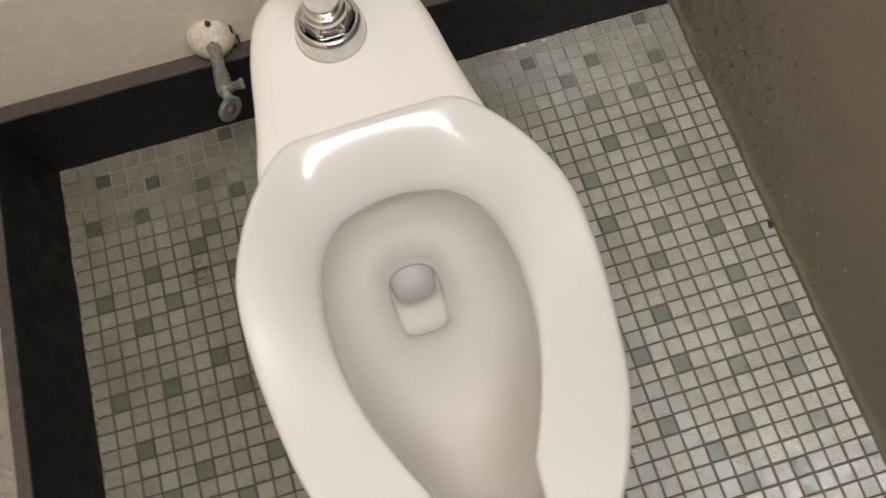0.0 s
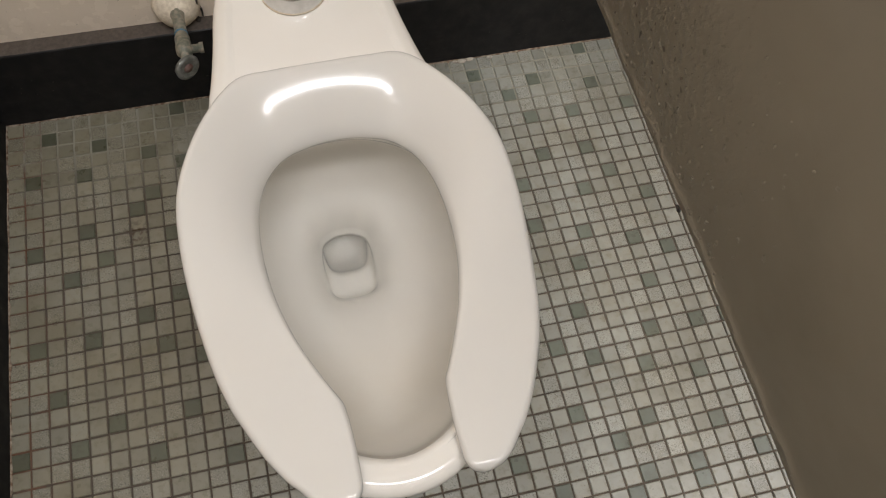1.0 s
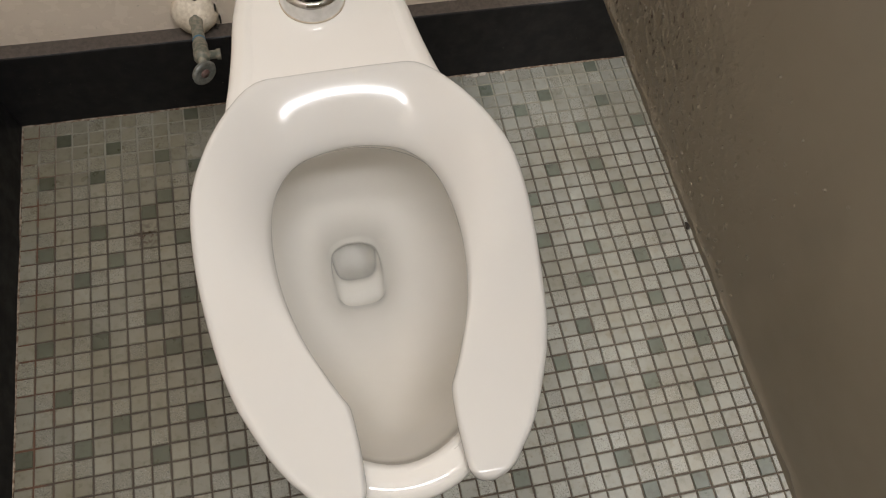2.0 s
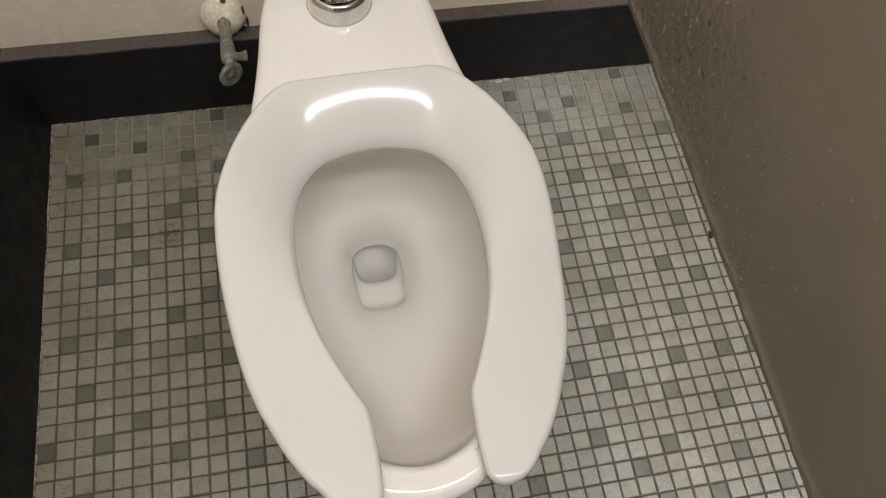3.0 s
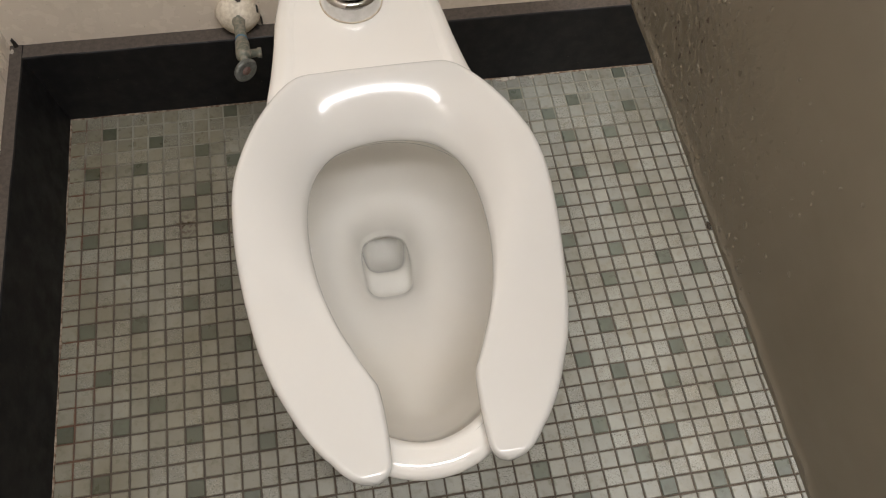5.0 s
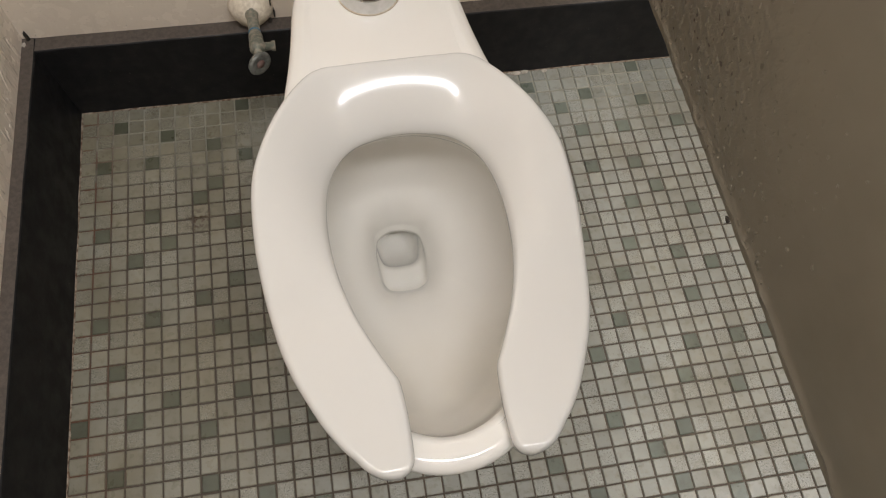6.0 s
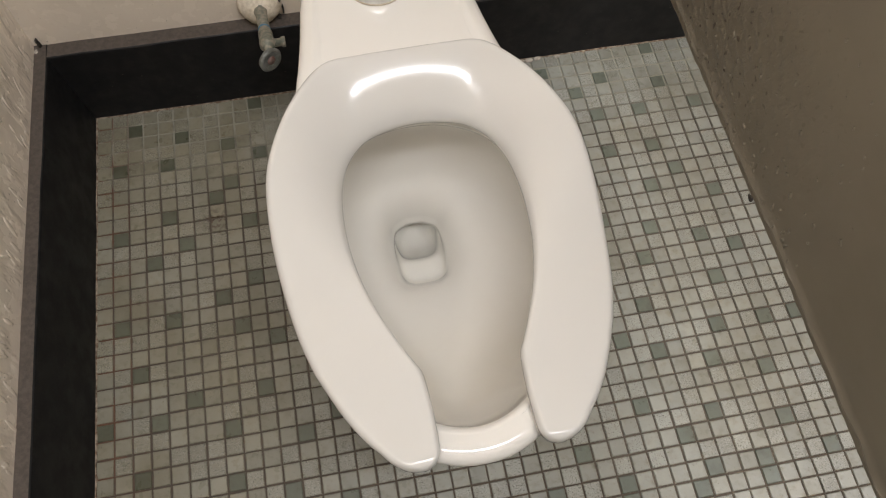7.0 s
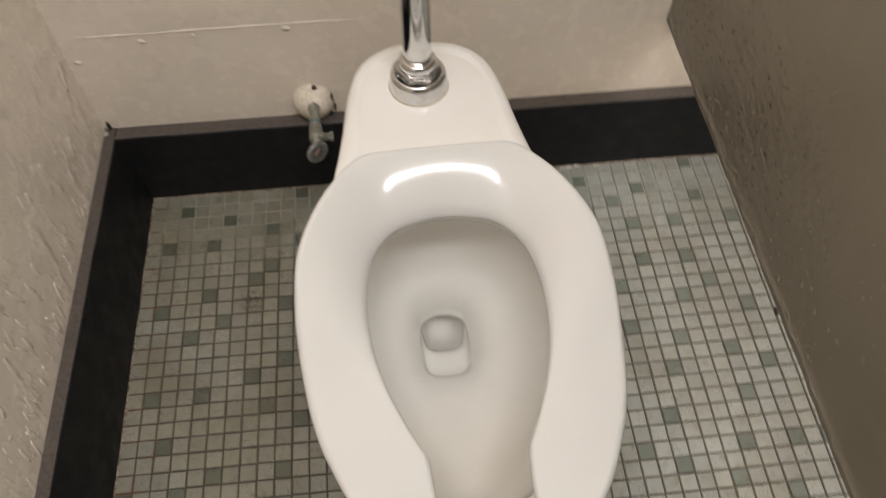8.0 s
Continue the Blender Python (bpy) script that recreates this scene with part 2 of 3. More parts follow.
# ---- hung partition ----
def hung_partition():
    """A thin enamelled panel off the floor, with a thick uneven bead of paint along its foot."""
    steps, rings = 260, []
    for i in range(steps + 1):
        y = BACK - 0.0005 + (-1.32 - BACK) * i / steps
        sag = 0.0022 * noise.noise((y * 17, 3, 0)) + 0.0016 * noise.noise((y * 60, 7, 0))
        lip = 0.0026 + 0.0035 * max(0, noise.noise((y * 33, 1, 0))) + 0.001 * noise.noise((y * 140, 1, 0))
        rise = 0.013 + 0.006 * noise.noise((y * 25, 5, 0))
        foot = PANEL_FOOT + sag
        rings.append([(PANEL + 0.025, y, foot + 0.004), (PANEL + 0.018, y, foot), (PANEL + 0.004, y, foot), (PANEL - 0.0003, y, foot + 0.003), (PANEL - 0.0003, y, foot + 0.0045), (PANEL - 0.0003, y, foot + rise - 0.0045), (PANEL - 0.0004, y, foot + rise - 0.003),
                      (PANEL - lip * 0.55, y, foot + rise - 0.0008), (PANEL - lip * 0.6, y, foot + rise + 0.0006), (PANEL - 0.0003, y, foot + rise + 0.0022), (PANEL, y, foot + 0.03), (PANEL, y, 0.8), (PANEL, y, PANEL_HEAD), (PANEL + 0.025, y, PANEL_HEAD)])
    ob = linked("partition", loft(rings, True, True, True), PANEL_PAINT)
    ob.data.set_sharp_from_angle(angle=radians(50))
    return tagged(ob, "taupe enamelled stall partition hung above the floor, blistered along its foot", "partition", kind="structure")


hung_partition()
# Unseen panel, added to cut the bounced light reaching the seat's front and floor.
front_blocker = linked("light_blocker_front", block(LEFT, PANEL + 0.025, -1.345, -1.32, PANEL_FOOT, PANEL_HEAD, 0.002), PANEL_PAINT, smooth=False)
tagged(front_blocker, "unseen taupe panel added to keep front light off the toilet and floor", "partition", kind="structure")


# ---- blisters and runs in the thick paint ----
def blisters(name, material, label, count, seed, place, sizes, normal):
    """Many low lumps of paint on a wall, as one mesh."""
    luck = random.Random(seed)
    shape = bmesh.new()
    bmesh.ops.create_icosphere(shape, subdivisions=2, radius=1)
    ball = [v.co.copy() for v in shape.verts]
    skin = [[v.index for v in f.verts] for f in shape.faces]
    shape.free()
    verts, faces = [], []
    for i in range(count):
        y, z, k = place(luck)
        w = sizes[0] * luck.uniform(0.5, 1.5) * k
        h, deep, lean = w * luck.uniform(1.0, sizes[1]), sizes[2] * luck.uniform(0.35, 1.1) * k, luck.uniform(-0.35, 0.35)
        base = len(verts)
        for p in ball:
            wob = 1 + 0.4 * noise.noise(p * 1.4 + Vector((i * 2.3, 0, 0)))
            verts.append((normal[0] + normal[1] * p.x * deep * wob, y + (p.y * w + p.z * h * lean) * wob, z + p.z * h * wob))
        faces += [tuple(base + j for j in f) for f in skin]
    mesh = bpy.data.meshes.new(name)
    mesh.from_pydata(verts, [], faces)
    mesh.materials.append(material)
    mesh.shade_smooth()
    return tagged(new(name, mesh), label, "paint", kind="stuff")


def left_spot(luck):
    z = 0.165 + 0.5 * luck.random() ** 1.5
    return luck.uniform(-0.95, 0.02), z, 1.0


def panel_spot(luck):
    z = PANEL_FOOT + 0.018 + 0.24 * luck.random() ** 1.7
    return -0.60 * luck.random() ** 1.6 - 0.005, z, 1.0 if z < 0.42 else 0.7


blisters("paint_blisters", WALL_LEFT, "lumps and runs of thick cream paint on the wall", 300, 4, left_spot, (0.0030, 6.5, 0.0009), (LEFT, 1))
blisters("paint_blisters", PANEL_PAINT, "small blisters in the taupe enamel of the partition", 380, 5, panel_spot, (0.0022, 1.9, 0.0011), (PANEL, -1))


# ---- slate base with a dusty ledge ----
def baseboard(start, end, inward, height, depth, lean):
    """A slate strip from start to end on the floor; its face leans back a little and its edges are worn."""
    a, b, inward = Vector(start), Vector(end), Vector(inward)
    steps = 60
    rings = []
    for i in range(steps + 1):
        p = a.lerp(b, i / steps)
        w = 0.0012 * noise.noise(p * 21) + 0.0006 * noise.noise(p * 90)
        h = height + 0.0015 * noise.noise(p * 13 + Vector((5, 0, 0)))
        foot, brow = p + inward * w, p - inward * (lean + w)
        back = p - inward * depth
        rise = Vector((0, 0, 1))
        rings.append([back, foot, foot + rise * (h * 0.5) - inward * (lean * 0.45), brow + rise * (h - 0.003), brow + rise * (h - 0.001) - inward * 0.0008,
                      brow + rise * h - inward * 0.0024, back + rise * h])
    return loft(rings, True, True, True)


base_back = linked("baseboard", baseboard((LEFT + 0.018, 0, 0), (RIGHT, 0, 0), (0, -1, 0), 0.155, BACK, 0.005), SLATE, smooth=False)
tagged(base_back, "black slate base with a dusty grey ledge below the back wall", "baseboard", kind="structure")
base_left = linked("baseboard", baseboard((0, BACK, 0), (0, FRONT, 0), (1, 0, 0), 0.155, -LEFT, 0.015), SLATE, smooth=False)
tagged(base_left, "black slate base with a dusty ledge below the side wall", "baseboard", kind="structure")


# ---- toilet bowl ----
def fall(t):
    """How far down the bowl's wall has come at t from the rim (0) to the well (1)."""
    return 0.60 * (1 - (1 - t) ** 6) + 0.19 * t + 0.21 * t ** 5


def deck_rise(y):
    """How far the china behind the bowl stands above the rim."""
    return (DECK - RIM) * smooth_step(y, -0.345, -0.300)


def half_curve(points, steps=30):
    """A closed outline from control points of its right half, front to back."""
    ghost = [(-points[1][0], points[1][1]), *points, (-points[-2][0], points[-2][1])]
    right = glide(ghost, steps)[steps:-steps]
    left = [np.array((-p[0], p[1])) for p in right[-2:0:-1]]
    return right + left


def spokes(outline, middle, count):
    """Distances from the middle to the outline at even angles, from the front round."""
    pts = [np.array(p) - middle for p in outline]
    ang = np.unwrap([math.atan2(p[0], -p[1]) for p in pts])
    rad = [float(np.hypot(*p)) for p in pts]
    ang, rad = np.append(ang, ang[0] + 2 * math.pi), np.append(rad, rad[0])
    return [float(np.interp(2 * math.pi * i / count, ang, rad)) for i in range(count)]


def build_toilet(x, turn):
    toilet = new("toilet")
    toilet.matrix_world = Matrix.Translation((x, -0.48, 0)) @ Matrix.Rotation(radians(turn), 4, "Z") @ Matrix.Translation((0, 0.48, 0))
    tagged(toilet, "white china toilet with an open-front plastic seat on tiled floor", "toilet")
    count = 160
    mid = np.array((0.0, -0.45))
    rim = spokes(half_curve([(0, -0.741), (0.03, -0.737), (0.06, -0.722), (0.10, -0.684), (0.14, -0.62), (0.161, -0.54), (0.163, -0.47), (0.153, -0.40), (0.134, -0.345),
                             (0.1195, -0.300), (0.1085, -0.243), (0.0990, -0.178), (0.082, -0.128), (0.0465, -0.099), (0, -0.092)]), mid, count)
    hole = spokes(half_curve([(0, -0.708), (0.05, -0.691), (0.09, -0.645), (0.113, -0.57), (0.12, -0.5), (0.113, -0.43), (0.09, -0.38), (0.05, -0.352), (0, -0.343)]), mid, count)
    well = spokes(half_curve([(0, -0.449), (0.018, -0.447), (0.028, -0.437), (0.033, -0.41), (0.033, -0.386), (0.028, -0.368), (0.014, -0.359), (0, -0.357)]), np.array((0, -0.404)), count)
    ways = [np.array((math.sin(2 * math.pi * i / count), -math.cos(2 * math.pi * i / count))) for i in range(count)]
    rear = [smooth_step(w[1], 0.55, 0.9) for w in ways]
    under = [-0.005 + 0.031 * smooth_step(w[1], -0.97, -0.6) for w in ways]      # the wall stands back below the rim
    brim = [g + u for g, u in zip(hole, under)]

    def ring(radii, z, centre=mid):
        zs = z if isinstance(z, list) else [z] * count
        spots = [centre + w * r for w, r in zip(ways, radii)]
        return [(*p, h + (deck_rise(p[1]) if h > 0.35 else 0.0)) for p, h in zip(spots, zs)]

    # how squarely each spoke meets the outline
    line = [mid + w * r for w, r in zip(ways, rim)]
    square = []
    for i, w in enumerate(ways):
        run = line[(i + 1) % count] - line[i - 1]
        square.append(max(0.3, abs(w[0] * run[1] - w[1] * run[0]) / float(np.hypot(*run))))

    def inset(d):
        return [max(r - d / s, g + 0.0008) for r, g, s in zip(rim, hole, square)]

    rings = []
    for z, k, shift in ((0.0, 0.66, 0.07), (0.012, 0.655, 0.07), (0.03, 0.62, 0.07), (0.10, 0.63, 0.06), (0.17, 0.73, 0.04), (0.23, 0.84, 0.02), (0.28, 0.92, 0.008), (0.32, 0.965, 0.002), (0.345, 0.985, 0.0)):
        rings.append(ring([r * (k + (1 - k) * 0.55 * b) for r, b in zip(rim, rear)], z, mid + np.array((0, shift * 0.5))))
    rings.append(ring(inset(0.001), RIM - 0.016))
    rings.append(ring(inset(0.0), RIM - 0.011))
    for d, drop in ((0.0015, 0.0065), (0.0045, 0.003), (0.009, 0.0008), (0.014, 0.0)):
        rings.append(ring(inset(d), RIM - drop))
    rings.append(ring(inset(0.020), [RIM + 0.0012 * b for b in rear]))
    rings.append(ring(inset(0.025), [RIM - 0.0022 * b for b in rear]))
    for f in (0.9, 0.8, 0.72, 0.66, 0.6, 0.54, 0.48, 0.42, 0.36, 0.3, 0.24, 0.18):
        rings.append(ring([min(g + (r - g) * f, max(r - 0.027 / s, g + (r - g) * 0.25 * f)) for r, g, s in zip(rim, hole, square)], [RIM - 0.0016 * b for b in rear]))
    for d, drop in ((0.004, 0.0006), (0.0015, 0.0018), (-0.0012, 0.0045), (-0.0028, 0.009)):
        rings.append(ring([g + d for g in hole], RIM - drop))
    rings.append(ring([g - 0.003 for g in hole], RIM - 0.022))
    rings.append(ring([g + min(-0.0015, u) for g, u in zip(hole, under)], RIM - 0.0265))
    rings.append(ring([g + min(0.004, u) for g, u in zip(hole, under)], RIM - 0.029))
    rings.append(ring([g + u for g, u in zip(hole, under)], RIM - 0.0295))
    low = np.array((0, -0.404))
    for i in range(1, 17):
        t = i / 16
        z = RIM - 0.034 - 0.204 * fall(t)
        mixed = []
        for w, g, v in zip(ways, brim, well):
            mixed.append((*((mid + w * g) * (1 - t) + (low + w * (v + 0.006)) * t), z))
        rings.append(mixed)
    for k, dz, back in ((1.12, 0.004, 0), (1.05, 0.010, 0), (1.0, 0.018, 0.001), (1.0, 0.022, 0.012), (1.0, 0.030, 0.036), (0.97, 0.034, 0.041), (0.95, 0.060, 0.050), (0.9, 0.090, 0.066), (0.7, 0.112, 0.082), (0.02, 0.118, 0.09)):
        rings.append(ring([v * k for v in well], RIM - 0.238 - dz, low + np.array((0, back))))
    part("bowl", loft(rings, True, True, True), CHINA, toilet, "glossy white china bowl with a rear deck")

    height = 0.1235
    edge = [low + w * v * 1.055 for w, v in zip(ways, well)]
    centre = sum(edge) / count
    rows = [[(*(centre + (p - centre) * k), height) for p in edge] for k in (1.03, 0.98, 0.7, 0.4, 0.1)]
    water = part("water", loft(rows, True, False, True), WATER, toilet, "clear still water in the bowl")
    water.visible_shadow = False
    return toilet


toilet = build_toilet(0.4925, 1.0)


# ---- seat ----
def crown(f, span):
    """Height of the dished back of the seat, f from the opening (0) to the outer edge (1): steep at first, then rounding over."""
    if f < 0.62:
        return span * (1.1 * f - 0.419 * f * f) - 0.006
    e = f - 0.62
    return span * (0.521 + 0.58 * e - 0.237 * e * e) - 0.006


def build_seat(x, owner):
    """An open-front ring seat, raised towards its hinge, as a part of its toilet."""
    plan = [(0.0, -0.297, 0.0, -0.365), (0.05, -0.2975, 0.028, -0.368), (0.089, -0.302, 0.057, -0.378), (0.1225, -0.335, 0.079, -0.401), (0.1485, -0.379, 0.0915, -0.434),
            (0.1660, -0.425, 0.096, -0.48), (0.1712, -0.48, 0.092, -0.53), (0.1685, -0.535, 0.080, -0.578), (0.1600, -0.59, 0.0635, -0.618), (0.1510, -0.624, 0.0535, -0.6385), (0.1442, -0.642, 0.0478, -0.6515),
            (0.1272, -0.679, 0.0455, -0.682), (0.1118, -0.7035, 0.0455, -0.704), (0.1025, -0.7145, 0.0458, -0.7145), (0.0945, -0.7245, 0.0465, -0.7245), (0.0870, -0.7315, 0.0490, -0.7310),
            (0.0785, -0.7365, 0.0535, -0.7360), (0.0690, -0.7390, 0.0610, -0.7390)]
    half = glide([(-plan[1][0], plan[1][1], -plan[1][2], plan[1][3]), *plan], 6)[6:]
    whole = [np.array((-p[0], p[1], -p[2], p[3])) for p in half[:0:-1]] + half
    rings = []
    edge = 0.0085
    for o_x, o_y, i_x, i_y in whole:
        outer, inner = Vector((o_x, o_y, 0)), Vector((i_x, i_y, 0))
        span = (outer - inner).length
        way = (outer - inner) / span
        e = min(edge, span * 0.45)
        back = smooth_step(o_y, -0.565, -0.36)
        to_end = max(0.0, 0.5 * (o_y + i_y) + 0.739)
        fall_off = edge * (1 - math.sqrt(max(0.0, 1 - max(0.0, 1 - to_end / edge) ** 2)))

        def top(d):
            lift = back * crown(d / span, min(span, 0.066))
            return SEAT_TOP - 0.001 + lift - fall_off

        line = [(0.004, RIM + 0.004), (0.0012, RIM + 0.006)]
        for a in (10, 30, 50, 70, 90):
            d = (0.65 + 0.45 * back) * e * (1 - math.cos(radians(a)))
            line.append((d, max(top(d) - e * 0.9 * (1 - math.sin(radians(a))), RIM + 0.0065)))
        for f in range(1, 16):
            d = e * 1.12 + (span - 2.12 * e) * f / 16
            line.append((d, top(d)))
        for a in (90, 70, 50, 30, 10):
            d = span - e * (1 - math.cos(radians(a)))
            line.append((d, top(d) - e * 1.1 * (1 - math.sin(radians(a)))))
        skirt = deck_rise(o_y - 0.004)
        line += [(span - 0.0012, RIM + 0.006 + skirt), (span - 0.004, RIM + 0.004 + skirt)]
        rings.append([inner + way * d + Vector((0, 0, h)) for d, h in line])
    seat = part("seat", loft(rings, True, True, True), SEAT, owner, "white plastic open-front seat")
    bpy.context.view_layer.update()
    seat.matrix_parent_inverse = owner.matrix_world.inverted()
    seat.matrix_basis = Matrix.Translation((x, -0.48, 0)) @ Matrix.Rotation(radians(1.3), 4, "Z") @ Matrix.Translation((0, 0.48, 0))
    for bx, by in ((-0.12, -0.40), (0.12, -0.40), (-0.105, -0.665), (0.105, -0.665)):
        part("bumper", block(bx - 0.012, bx + 0.012, by - 0.02, by + 0.02, RIM - 0.0005, RIM + 0.006, 0.002), SEAT, seat)


build_seat(0.4955, toilet)


# ---- flush pipe ----
def build_flush_pipe(x, y):
    pipe = new("flush_pipe")
    pipe.location = (x, y, DECK - 0.0018)
    tagged(pipe, "chrome flush pipe rising from the toilet deck", "pipe")
    part("flange", lathe([(0.0368, 0), (0.0372, 0.0015), (0.0370, 0.004), (0.0354, 0.020), (0.0335, 0.0245), (0.0310, 0.0262), (0.0292, 0.0262), (0.0285, 0.0225), (0.0, 0.0225)], count=64), CHROME, pipe, "polished chrome spud cover")
    bm = lathe([(0.0268, 0.0225), (0.0278, 0.024), (0.0278, 0.034), (0.0255, 0.0365), (0.0, 0.0365)], count=6)
    bmesh.ops.bevel(bm, geom=bm.edges[:], offset=0.0015, segments=2, affect="EDGES")
    part("nut", bm, CHROME, pipe, "faceted chrome nut", False)
    part("collar", lathe([(0.0225, 0.036), (0.0232, 0.038), (0.0228, 0.0445), (0.021, 0.0475), (0.0184, 0.0485), (0.0, 0.0485)]), CHROME, pipe)
    part("riser", tube([(0, 0, 0.04), (0, 0, 0.2), (0, 0, 0.30), (0, 0.008, 0.345), (0, 0.045, 0.37), (0, 0.10, 0.372), (0, BACK - y + 0.004, 0.372)], 0.0176, sides=32), CHROME, pipe, "straight chrome tube")
    part("sealant_ring", lathe([(0.0365, 0.001), (0.0382, 0.0012), (0.0379, 0.0022), (0.0369, 0.0026)]), CAULK, pipe, "thin yellowed sealant ring")
    return pipe


build_flush_pipe(0.480, -0.176)


# ---- capped stop valve on the wall ----
def build_stop_valve(x, z):
    valve = new("stop_valve")
    valve.location = (x, BACK, z)
    tagged(valve, "corroded wall stop valve with a cream painted rosette", "valve")
    bm = lathe([(0.033, 0.0), (0.034, 0.003), (0.032, 0.012), (0.025, 0.022), (0.015, 0.028), (0.012, 0.030), (0.0, 0.030)], along_y(0, 0, 0), 56)
    for v in bm.verts:
        v.co += Vector((noise.noise(v.co * 60), noise.noise(v.co * 60 + Vector((9, 0, 0))), noise.noise(v.co * 60 + Vector((0, 9, 0))))) * 0.0016
        if v.co.z > 0.020 and abs(v.co.x - 0.006) < 0.004:
            v.co.y += 0.004
    part("rosette", bm, CREAM, valve, "cream painted dome with flaking paint")
    for cx, cz, sx, sz, seed in ((0.006, 0.0325, 0.004, 0.0022, 21), (0.0315, 0.010, 0.0014, 0.010, 22), (0.0345, -0.014, 0.0016, 0.009, 23), (0.026, -0.029, 0.004, 0.002, 24)):
        part("crack", lump((cx, -0.007, cz), (sx, 0.005, sz), seed, 0.7), CHIP, valve, "dark flake of missing paint", False)
    end = Vector((0.012, -0.150, 0.040))
    way = end.normalized()
    turn = Matrix.Translation((0, 0, 0)) @ Vector((0, 0, 1)).rotation_difference(way).to_matrix().to_4x4()
    long = end.length
    part("stub_pipe", lathe([(0.0135, 0.022), (0.0118, 0.027), (0.0086, 0.033), (0.0086, 0.085), (0.0086, 0.088), (0.0, 0.088)], turn), VERDIGRIS, valve, "paint streaked greenish brass stub")
    part("tape_band", lathe([(0.0086, 0.076), (0.0092, 0.0765), (0.0092, 0.0795), (0.0086, 0.080)], turn), BLUE, valve, "thin blue paint ring")
    bm = lathe([(0.0086, 0.084), (0.0104, 0.088), (0.0106, 0.104), (0.0112, 0.108), (0.0112, 0.120), (0.009, 0.124), (0.006, 0.126), (0.006, long - 0.008), (0.0, long - 0.008)], turn)
    part("valve_body", bm, VERDIGRIS, valve)
    bm = lathe([(0.006, 0.0), (0.006, 0.014), (0.0075, 0.0145), (0.0075, 0.020), (0.0, 0.020)], count=20)
    bm.transform(turn @ Matrix.Translation((0.006, 0, 0.115)) @ Matrix.Rotation(radians(90), 4, "Y"))
    part("outlet", bm, VERDIGRIS, valve)
    disc = Matrix.Translation(end) @ Vector((0, 0, 1)).rotation_difference(Vector((0.62, -0.78, 0.12))).to_matrix().to_4x4() @ Matrix.Rotation(radians(25), 4, "Z") @ Matrix.Diagonal((1.06, 1.0, 1, 1))
    bm = lathe([(0.004, -0.010), (0.012, -0.007), (0.0165, -0.004), (0.0178, 0.0), (0.0165, 0.0025), (0.013, 0.003), (0.010, 0.0015), (0.0065, 0.0015), (0.0, 0.0015)], disc)
    knob = part("handle", bm, WORN, valve, "dull oval metal handle")
    part("cap", lathe([(0.0065, 0.001), (0.006, 0.003), (0.0, 0.0035)], disc), RED, knob, "faded reddish cap")
    return valve


build_stop_valve(0.315, 0.188)


# ---- dirty sealant where the slate meets the tiles ----
def sealant(start, end, inward, seed):
    a, b, inward = Vector(start), Vector(end), Vector(inward)
    steps, rings = 240, []
    for i in range(steps + 1):
        p = a.lerp(b, i / steps)
        wide = 0.0030 + 0.0026 * max(-0.6, noise.noise(p * 55 + Vector((seed, 0, 0)))) + 0.0012 * noise.noise(p * 190)
        wide = max(wide, 0.0004)
        high = 0.0012 + 0.0012 * abs(noise.noise(p * 80 + Vector((0, seed, 0))))
        rings.append([p + Vector((0, 0, -0.002)), p + inward * wide + Vector((0, 0, -0.002)), p + inward * wide * 0.8 + Vector((0, 0, high * 0.5)), p + inward * wide * 0.3 + Vector((0, 0, high)), p + Vector((0, 0, high * 1.3))])
    return loft(rings, True, True, True)


tagged(linked("trim", sealant((0.0, 0.0008, 0), (RIGHT, 0.0008, 0), (0, -1, 0), 3), GRIME), "brown crumbling sealant along the slate base", "sealant", kind="structure")
tagged(linked("trim", sealant((-0.0008, 0, 0), (-0.0008, -1.4, 0), (1, 0, 0), 8), GRIME), "rusty sealant along the slate base", "sealant", kind="structure")


# ---- chips, crumbs and paint runs ----
tagged(linked("paint_chip", lump((LEFT + 0.009, BACK - 0.003, 0.163), (0.0035, 0.003, 0.010), 1, 0.7), CHIP, smooth=False), "black hole in the plaster above the slate corner", "chip")
tagged(linked("plaster_crumb", lump((LEFT + 0.003, BACK - 0.012, 0.153), (0.005, 0.006, 0.004), 2), CRUMB, smooth=False), "white plaster crumb on the slate ledge", "crumb")
tagged(linked("paint_chip", lump((PANEL - 0.001, -0.485, PANEL_FOOT + 0.001), (0.003, 0.005, 0.003), 3, 0.7), CHIP, smooth=False), "black paint blob on the partition foot", "chip")
for i, (cx, cy, r) in enumerate(((0.760, -0.006, 0.006), (0.775, -0.004, 0.005), (0.812, -0.006, 0.004), (0.748, -0.005, 0.003))):
    tagged(linked("plaster_crumb", lump((cx, cy, 0.002), (r * 1.4, r * 0.7, 0.003), 5 + i), CRUMB, smooth=False), "pale plaster crumb lying along the slate base", "crumb", "crumbs by the base")

def paint_ridge(x0, x1, z, tall, deep, seed):
    """A long low ridge left by an old coat of paint on the back wall."""
    rings = []
    for i in range(81):
        x = x0 + (x1 - x0) * i / 80
        k = min(1.0, 8 * i / 80, 8 * (80 - i) / 80) * (0.75 + 0.5 * noise.noise((x * 30, seed, 0))) + 0.02
        h = z + 0.002 * noise.noise((x * 6, seed, 4))
        rings.append([(x, BACK + 0.001, h - tall * k), (x, BACK - deep * k * 0.7, h - tall * k * 0.5), (x, BACK - deep * k, h), (x, BACK - deep * k * 0.6, h + tall * k * 0.5), (x, BACK + 0.001, h + tall * k)])
    return loft(rings, True, True, True)


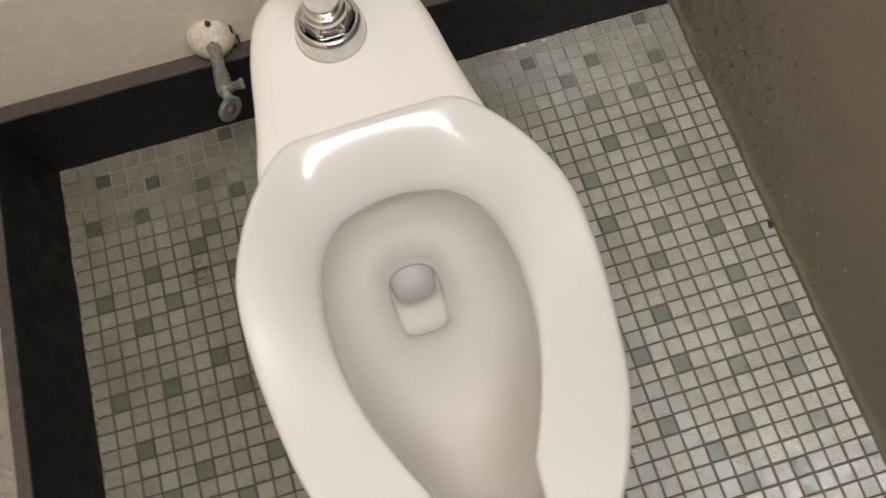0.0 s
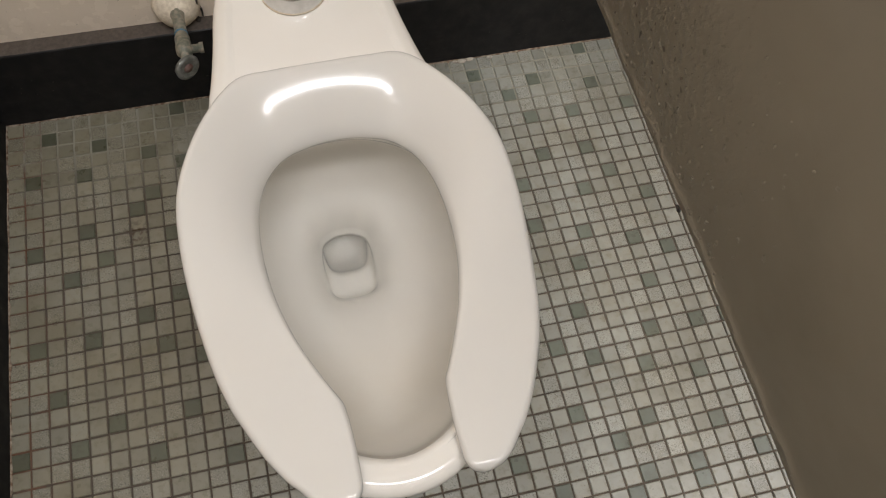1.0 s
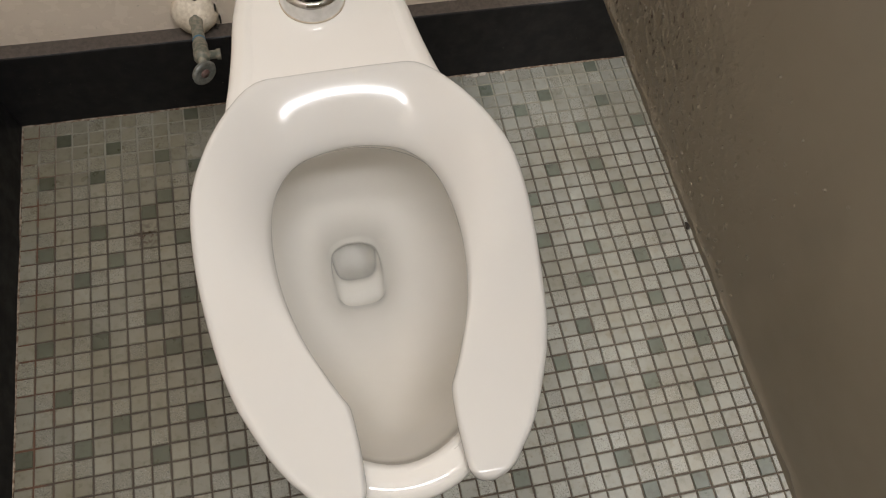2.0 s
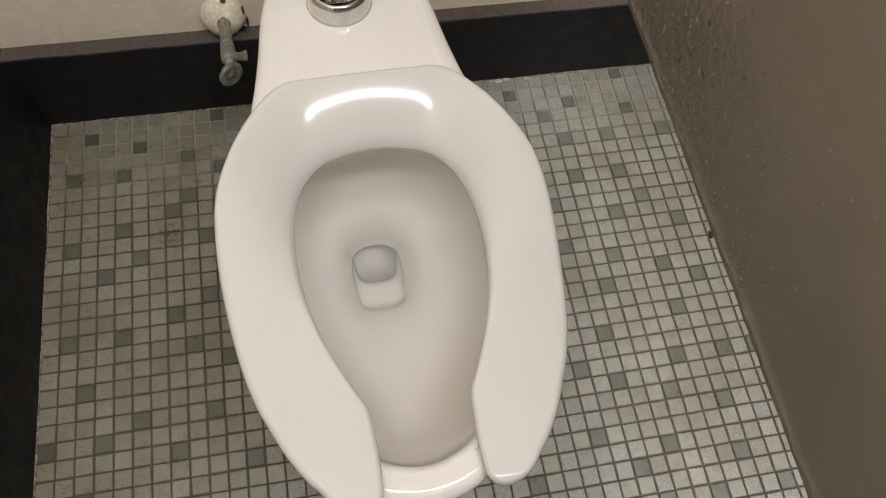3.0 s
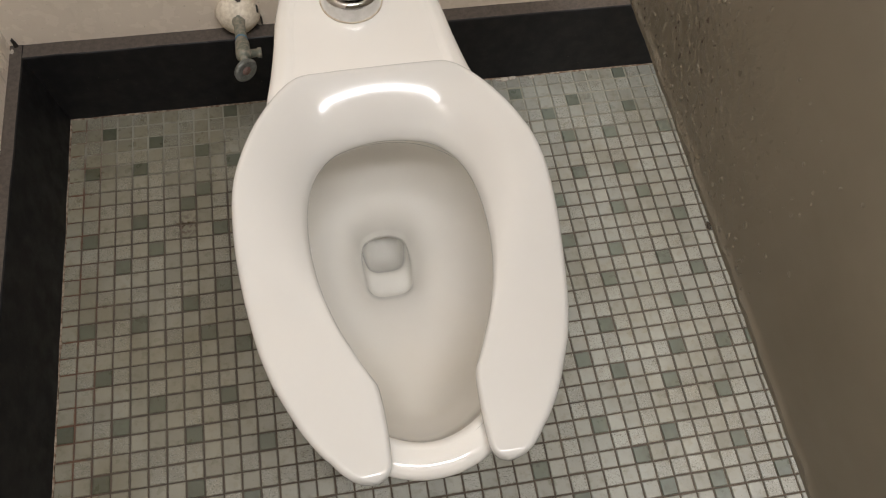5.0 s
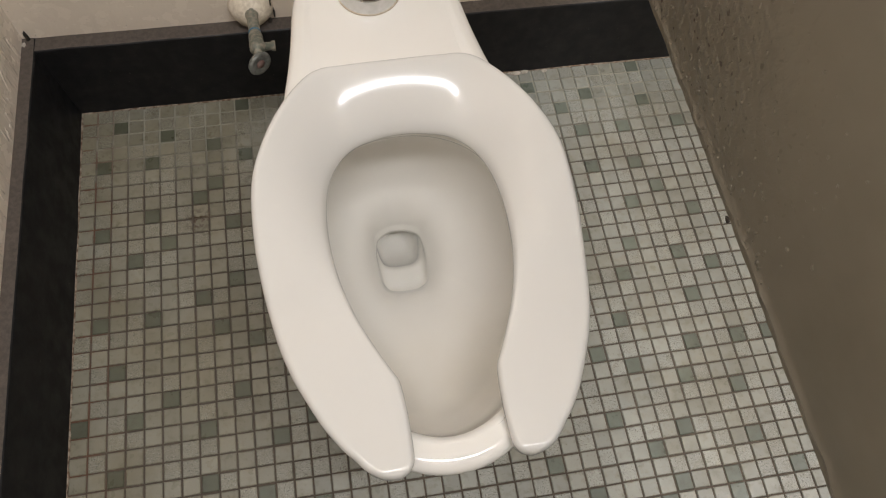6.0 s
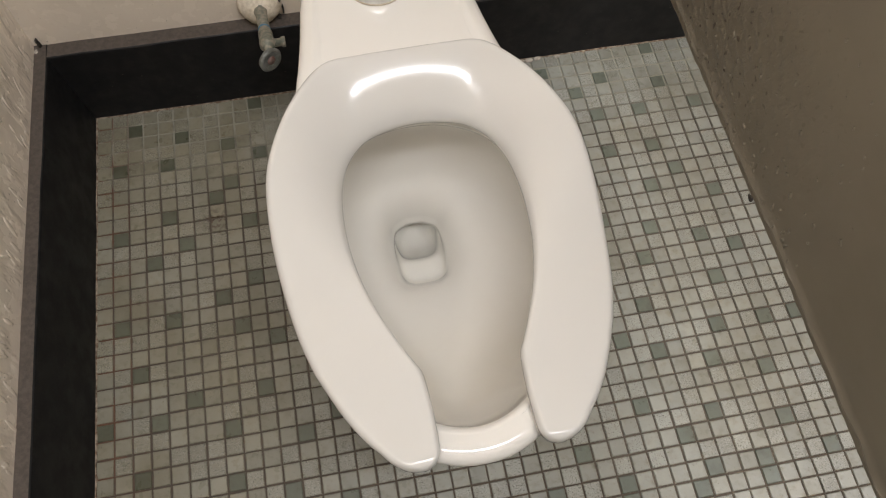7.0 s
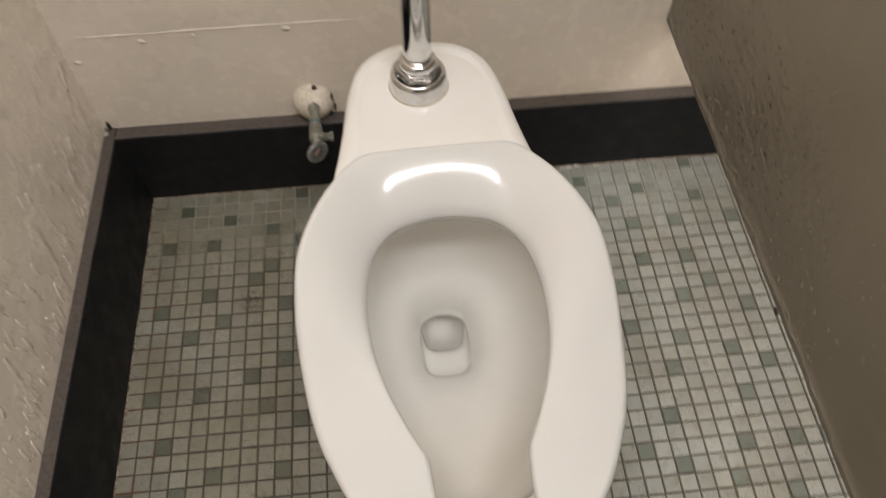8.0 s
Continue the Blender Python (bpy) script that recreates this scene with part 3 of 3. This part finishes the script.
tagged(linked("trim", paint_ridge(-0.03, 0.42, 0.346, 0.0035, 0.0011, 2), WALL_BACK), "thin ridge of old cream paint on the wall", "paint", kind="structure")
for i, (px, pz, r) in enumerate(((0.296, 0.338, 0.0045), (0.083, 0.332, 0.0035), (0.16, 0.337, 0.002), (-0.022, 0.30, 0.003))):
    tagged(linked("paint_lump", lump((px, BACK, pz), (r * 1.5, 0.0025, r), 31 + i, 0.5), WALL_BACK), "small lump of cream paint on the wall", "paint", "paint lumps")


# ---- floor and its tiles ----
floor = linked("floor", block(LEFT, RIGHT, FRONT, BACK, -0.08, -0.0016), GROUT, smooth=False)
tagged(floor, "mosaic floor of small grey green tiles with brown joints", "floor", kind="structure")

# Dark tiles, row by row from the back wall; a hash is a dark tile.
DARK_ROWS = [
    "..........#...........................#...",
    "..#...........................#...........",
    ".....#............................#.......",
    "........#.......................#.....#...",
    ".#..#.....#...............................",
    ".................................#..#...#.",
    "........#.................................",
    ".......#..................................",
    "....#............................#..#.....",
    ".#.......#................................",
    ".....#.........................#.....#....",
    "...#...............................#......",
    ".......................................#..",
    ".........#.....................#..........",
    ".......#..........................#.......",
    ".#..#................................#....",
    "........#........................#.....#..",
    "..........#...............................",
    "..#..................................#....",
    "................................#.........",
    ".....#...#................................",
    "#..#..........................#.....#..#.#",
    ".......#.....#..................#.........",
    "...........#.......................#......",
    "..#...................................#...",
    ".......#......................#...........",
    "..........#.......................#.......",
    ".............#............#.....#.....#...",
    "..........................................",
    "........................#...#....#..#...#.",
]

SIDE = 0.0229


def tile_points(w, d, lift=0.0, tip=(0.0, 0.0)):
    """A tile with a softened top edge: corners of its foot, its flank and its face."""
    made = []
    for shrink, z in ((0.0, -0.0035), (0.0, -0.0011), (0.0009, 0.0)):
        for sx, sy in ((-1, -1), (1, -1), (1, 1), (-1, 1)):
            x, y = sx * (w / 2 - shrink), sy * (d / 2 - shrink)
            made.append((x, y, z + lift + tip[0] * x + tip[1] * y))
    return made


TILE_FACES = [(8, 9, 10, 11)] + [(b + i, b + (i + 1) % 4, b + 4 + (i + 1) % 4, b + 4 + i) for b in (0, 4) for i in range(4)]

kinds = {}
for key, mat in (("plain", TILE), ("speck", TILE_SPECK), ("dark", TILE_DARK)):
    mesh = bpy.data.meshes.new("tile")
    mesh.from_pydata(tile_points(SIDE, SIDE), [], TILE_FACES)
    mesh.materials.append(mat)
    kinds[key] = mesh

luck = random.Random(11)
verts, faces, slots = [], [], []
for row in range(118):
    line = DARK_ROWS[row] if row < len(DARK_ROWS) else ""
    for col in range(119):
        known = row < 30
        if col < len(line) and line[col] == "#":
            key = "dark"
        elif (not known or (13 <= col <= 24 and row < 24)) and luck.random() < 0.085:
            key = "dark"
        else:
            key = "speck" if luck.random() < 0.34 else "plain"
        x, y = (col + 0.5) * PITCH + luck.uniform(-1, 1) * 0.0004, -(row + 0.5) * PITCH + luck.uniform(-1, 1) * 0.0004
        tip = (luck.uniform(-1, 1) * 0.010, luck.uniform(-1, 1) * 0.010)
        if 26 <= col <= 40 and 10 <= row < 30:
            ob = new("tile", kinds[key])
            ob.parent = floor
            ob.location = (x, y, luck.uniform(-1, 1) * 0.0002)
            ob.rotation_euler = (tip[1], -tip[0], luck.uniform(-1, 1) * 0.015)
            continue
        base = len(verts)
        verts += [(x + a, y + b, c) for a, b, c in tile_points(SIDE, SIDE, luck.uniform(-1, 1) * 0.0002, tip)]
        faces += [tuple(base + k for k in f) for f in TILE_FACES]
        slots += [("plain", "speck", "dark").index(key)] * len(TILE_FACES)
mesh = bpy.data.meshes.new("tile_field")
mesh.from_pydata(verts, [], faces)
for mat in (TILE, TILE_SPECK, TILE_DARK):
    mesh.materials.append(mat)
mesh.polygons.foreach_set("material_index", slots)
field = new("tile_field", mesh)
field.parent = floor
tagged(field, "small square glazed mosaic tiles", kind="stuff")
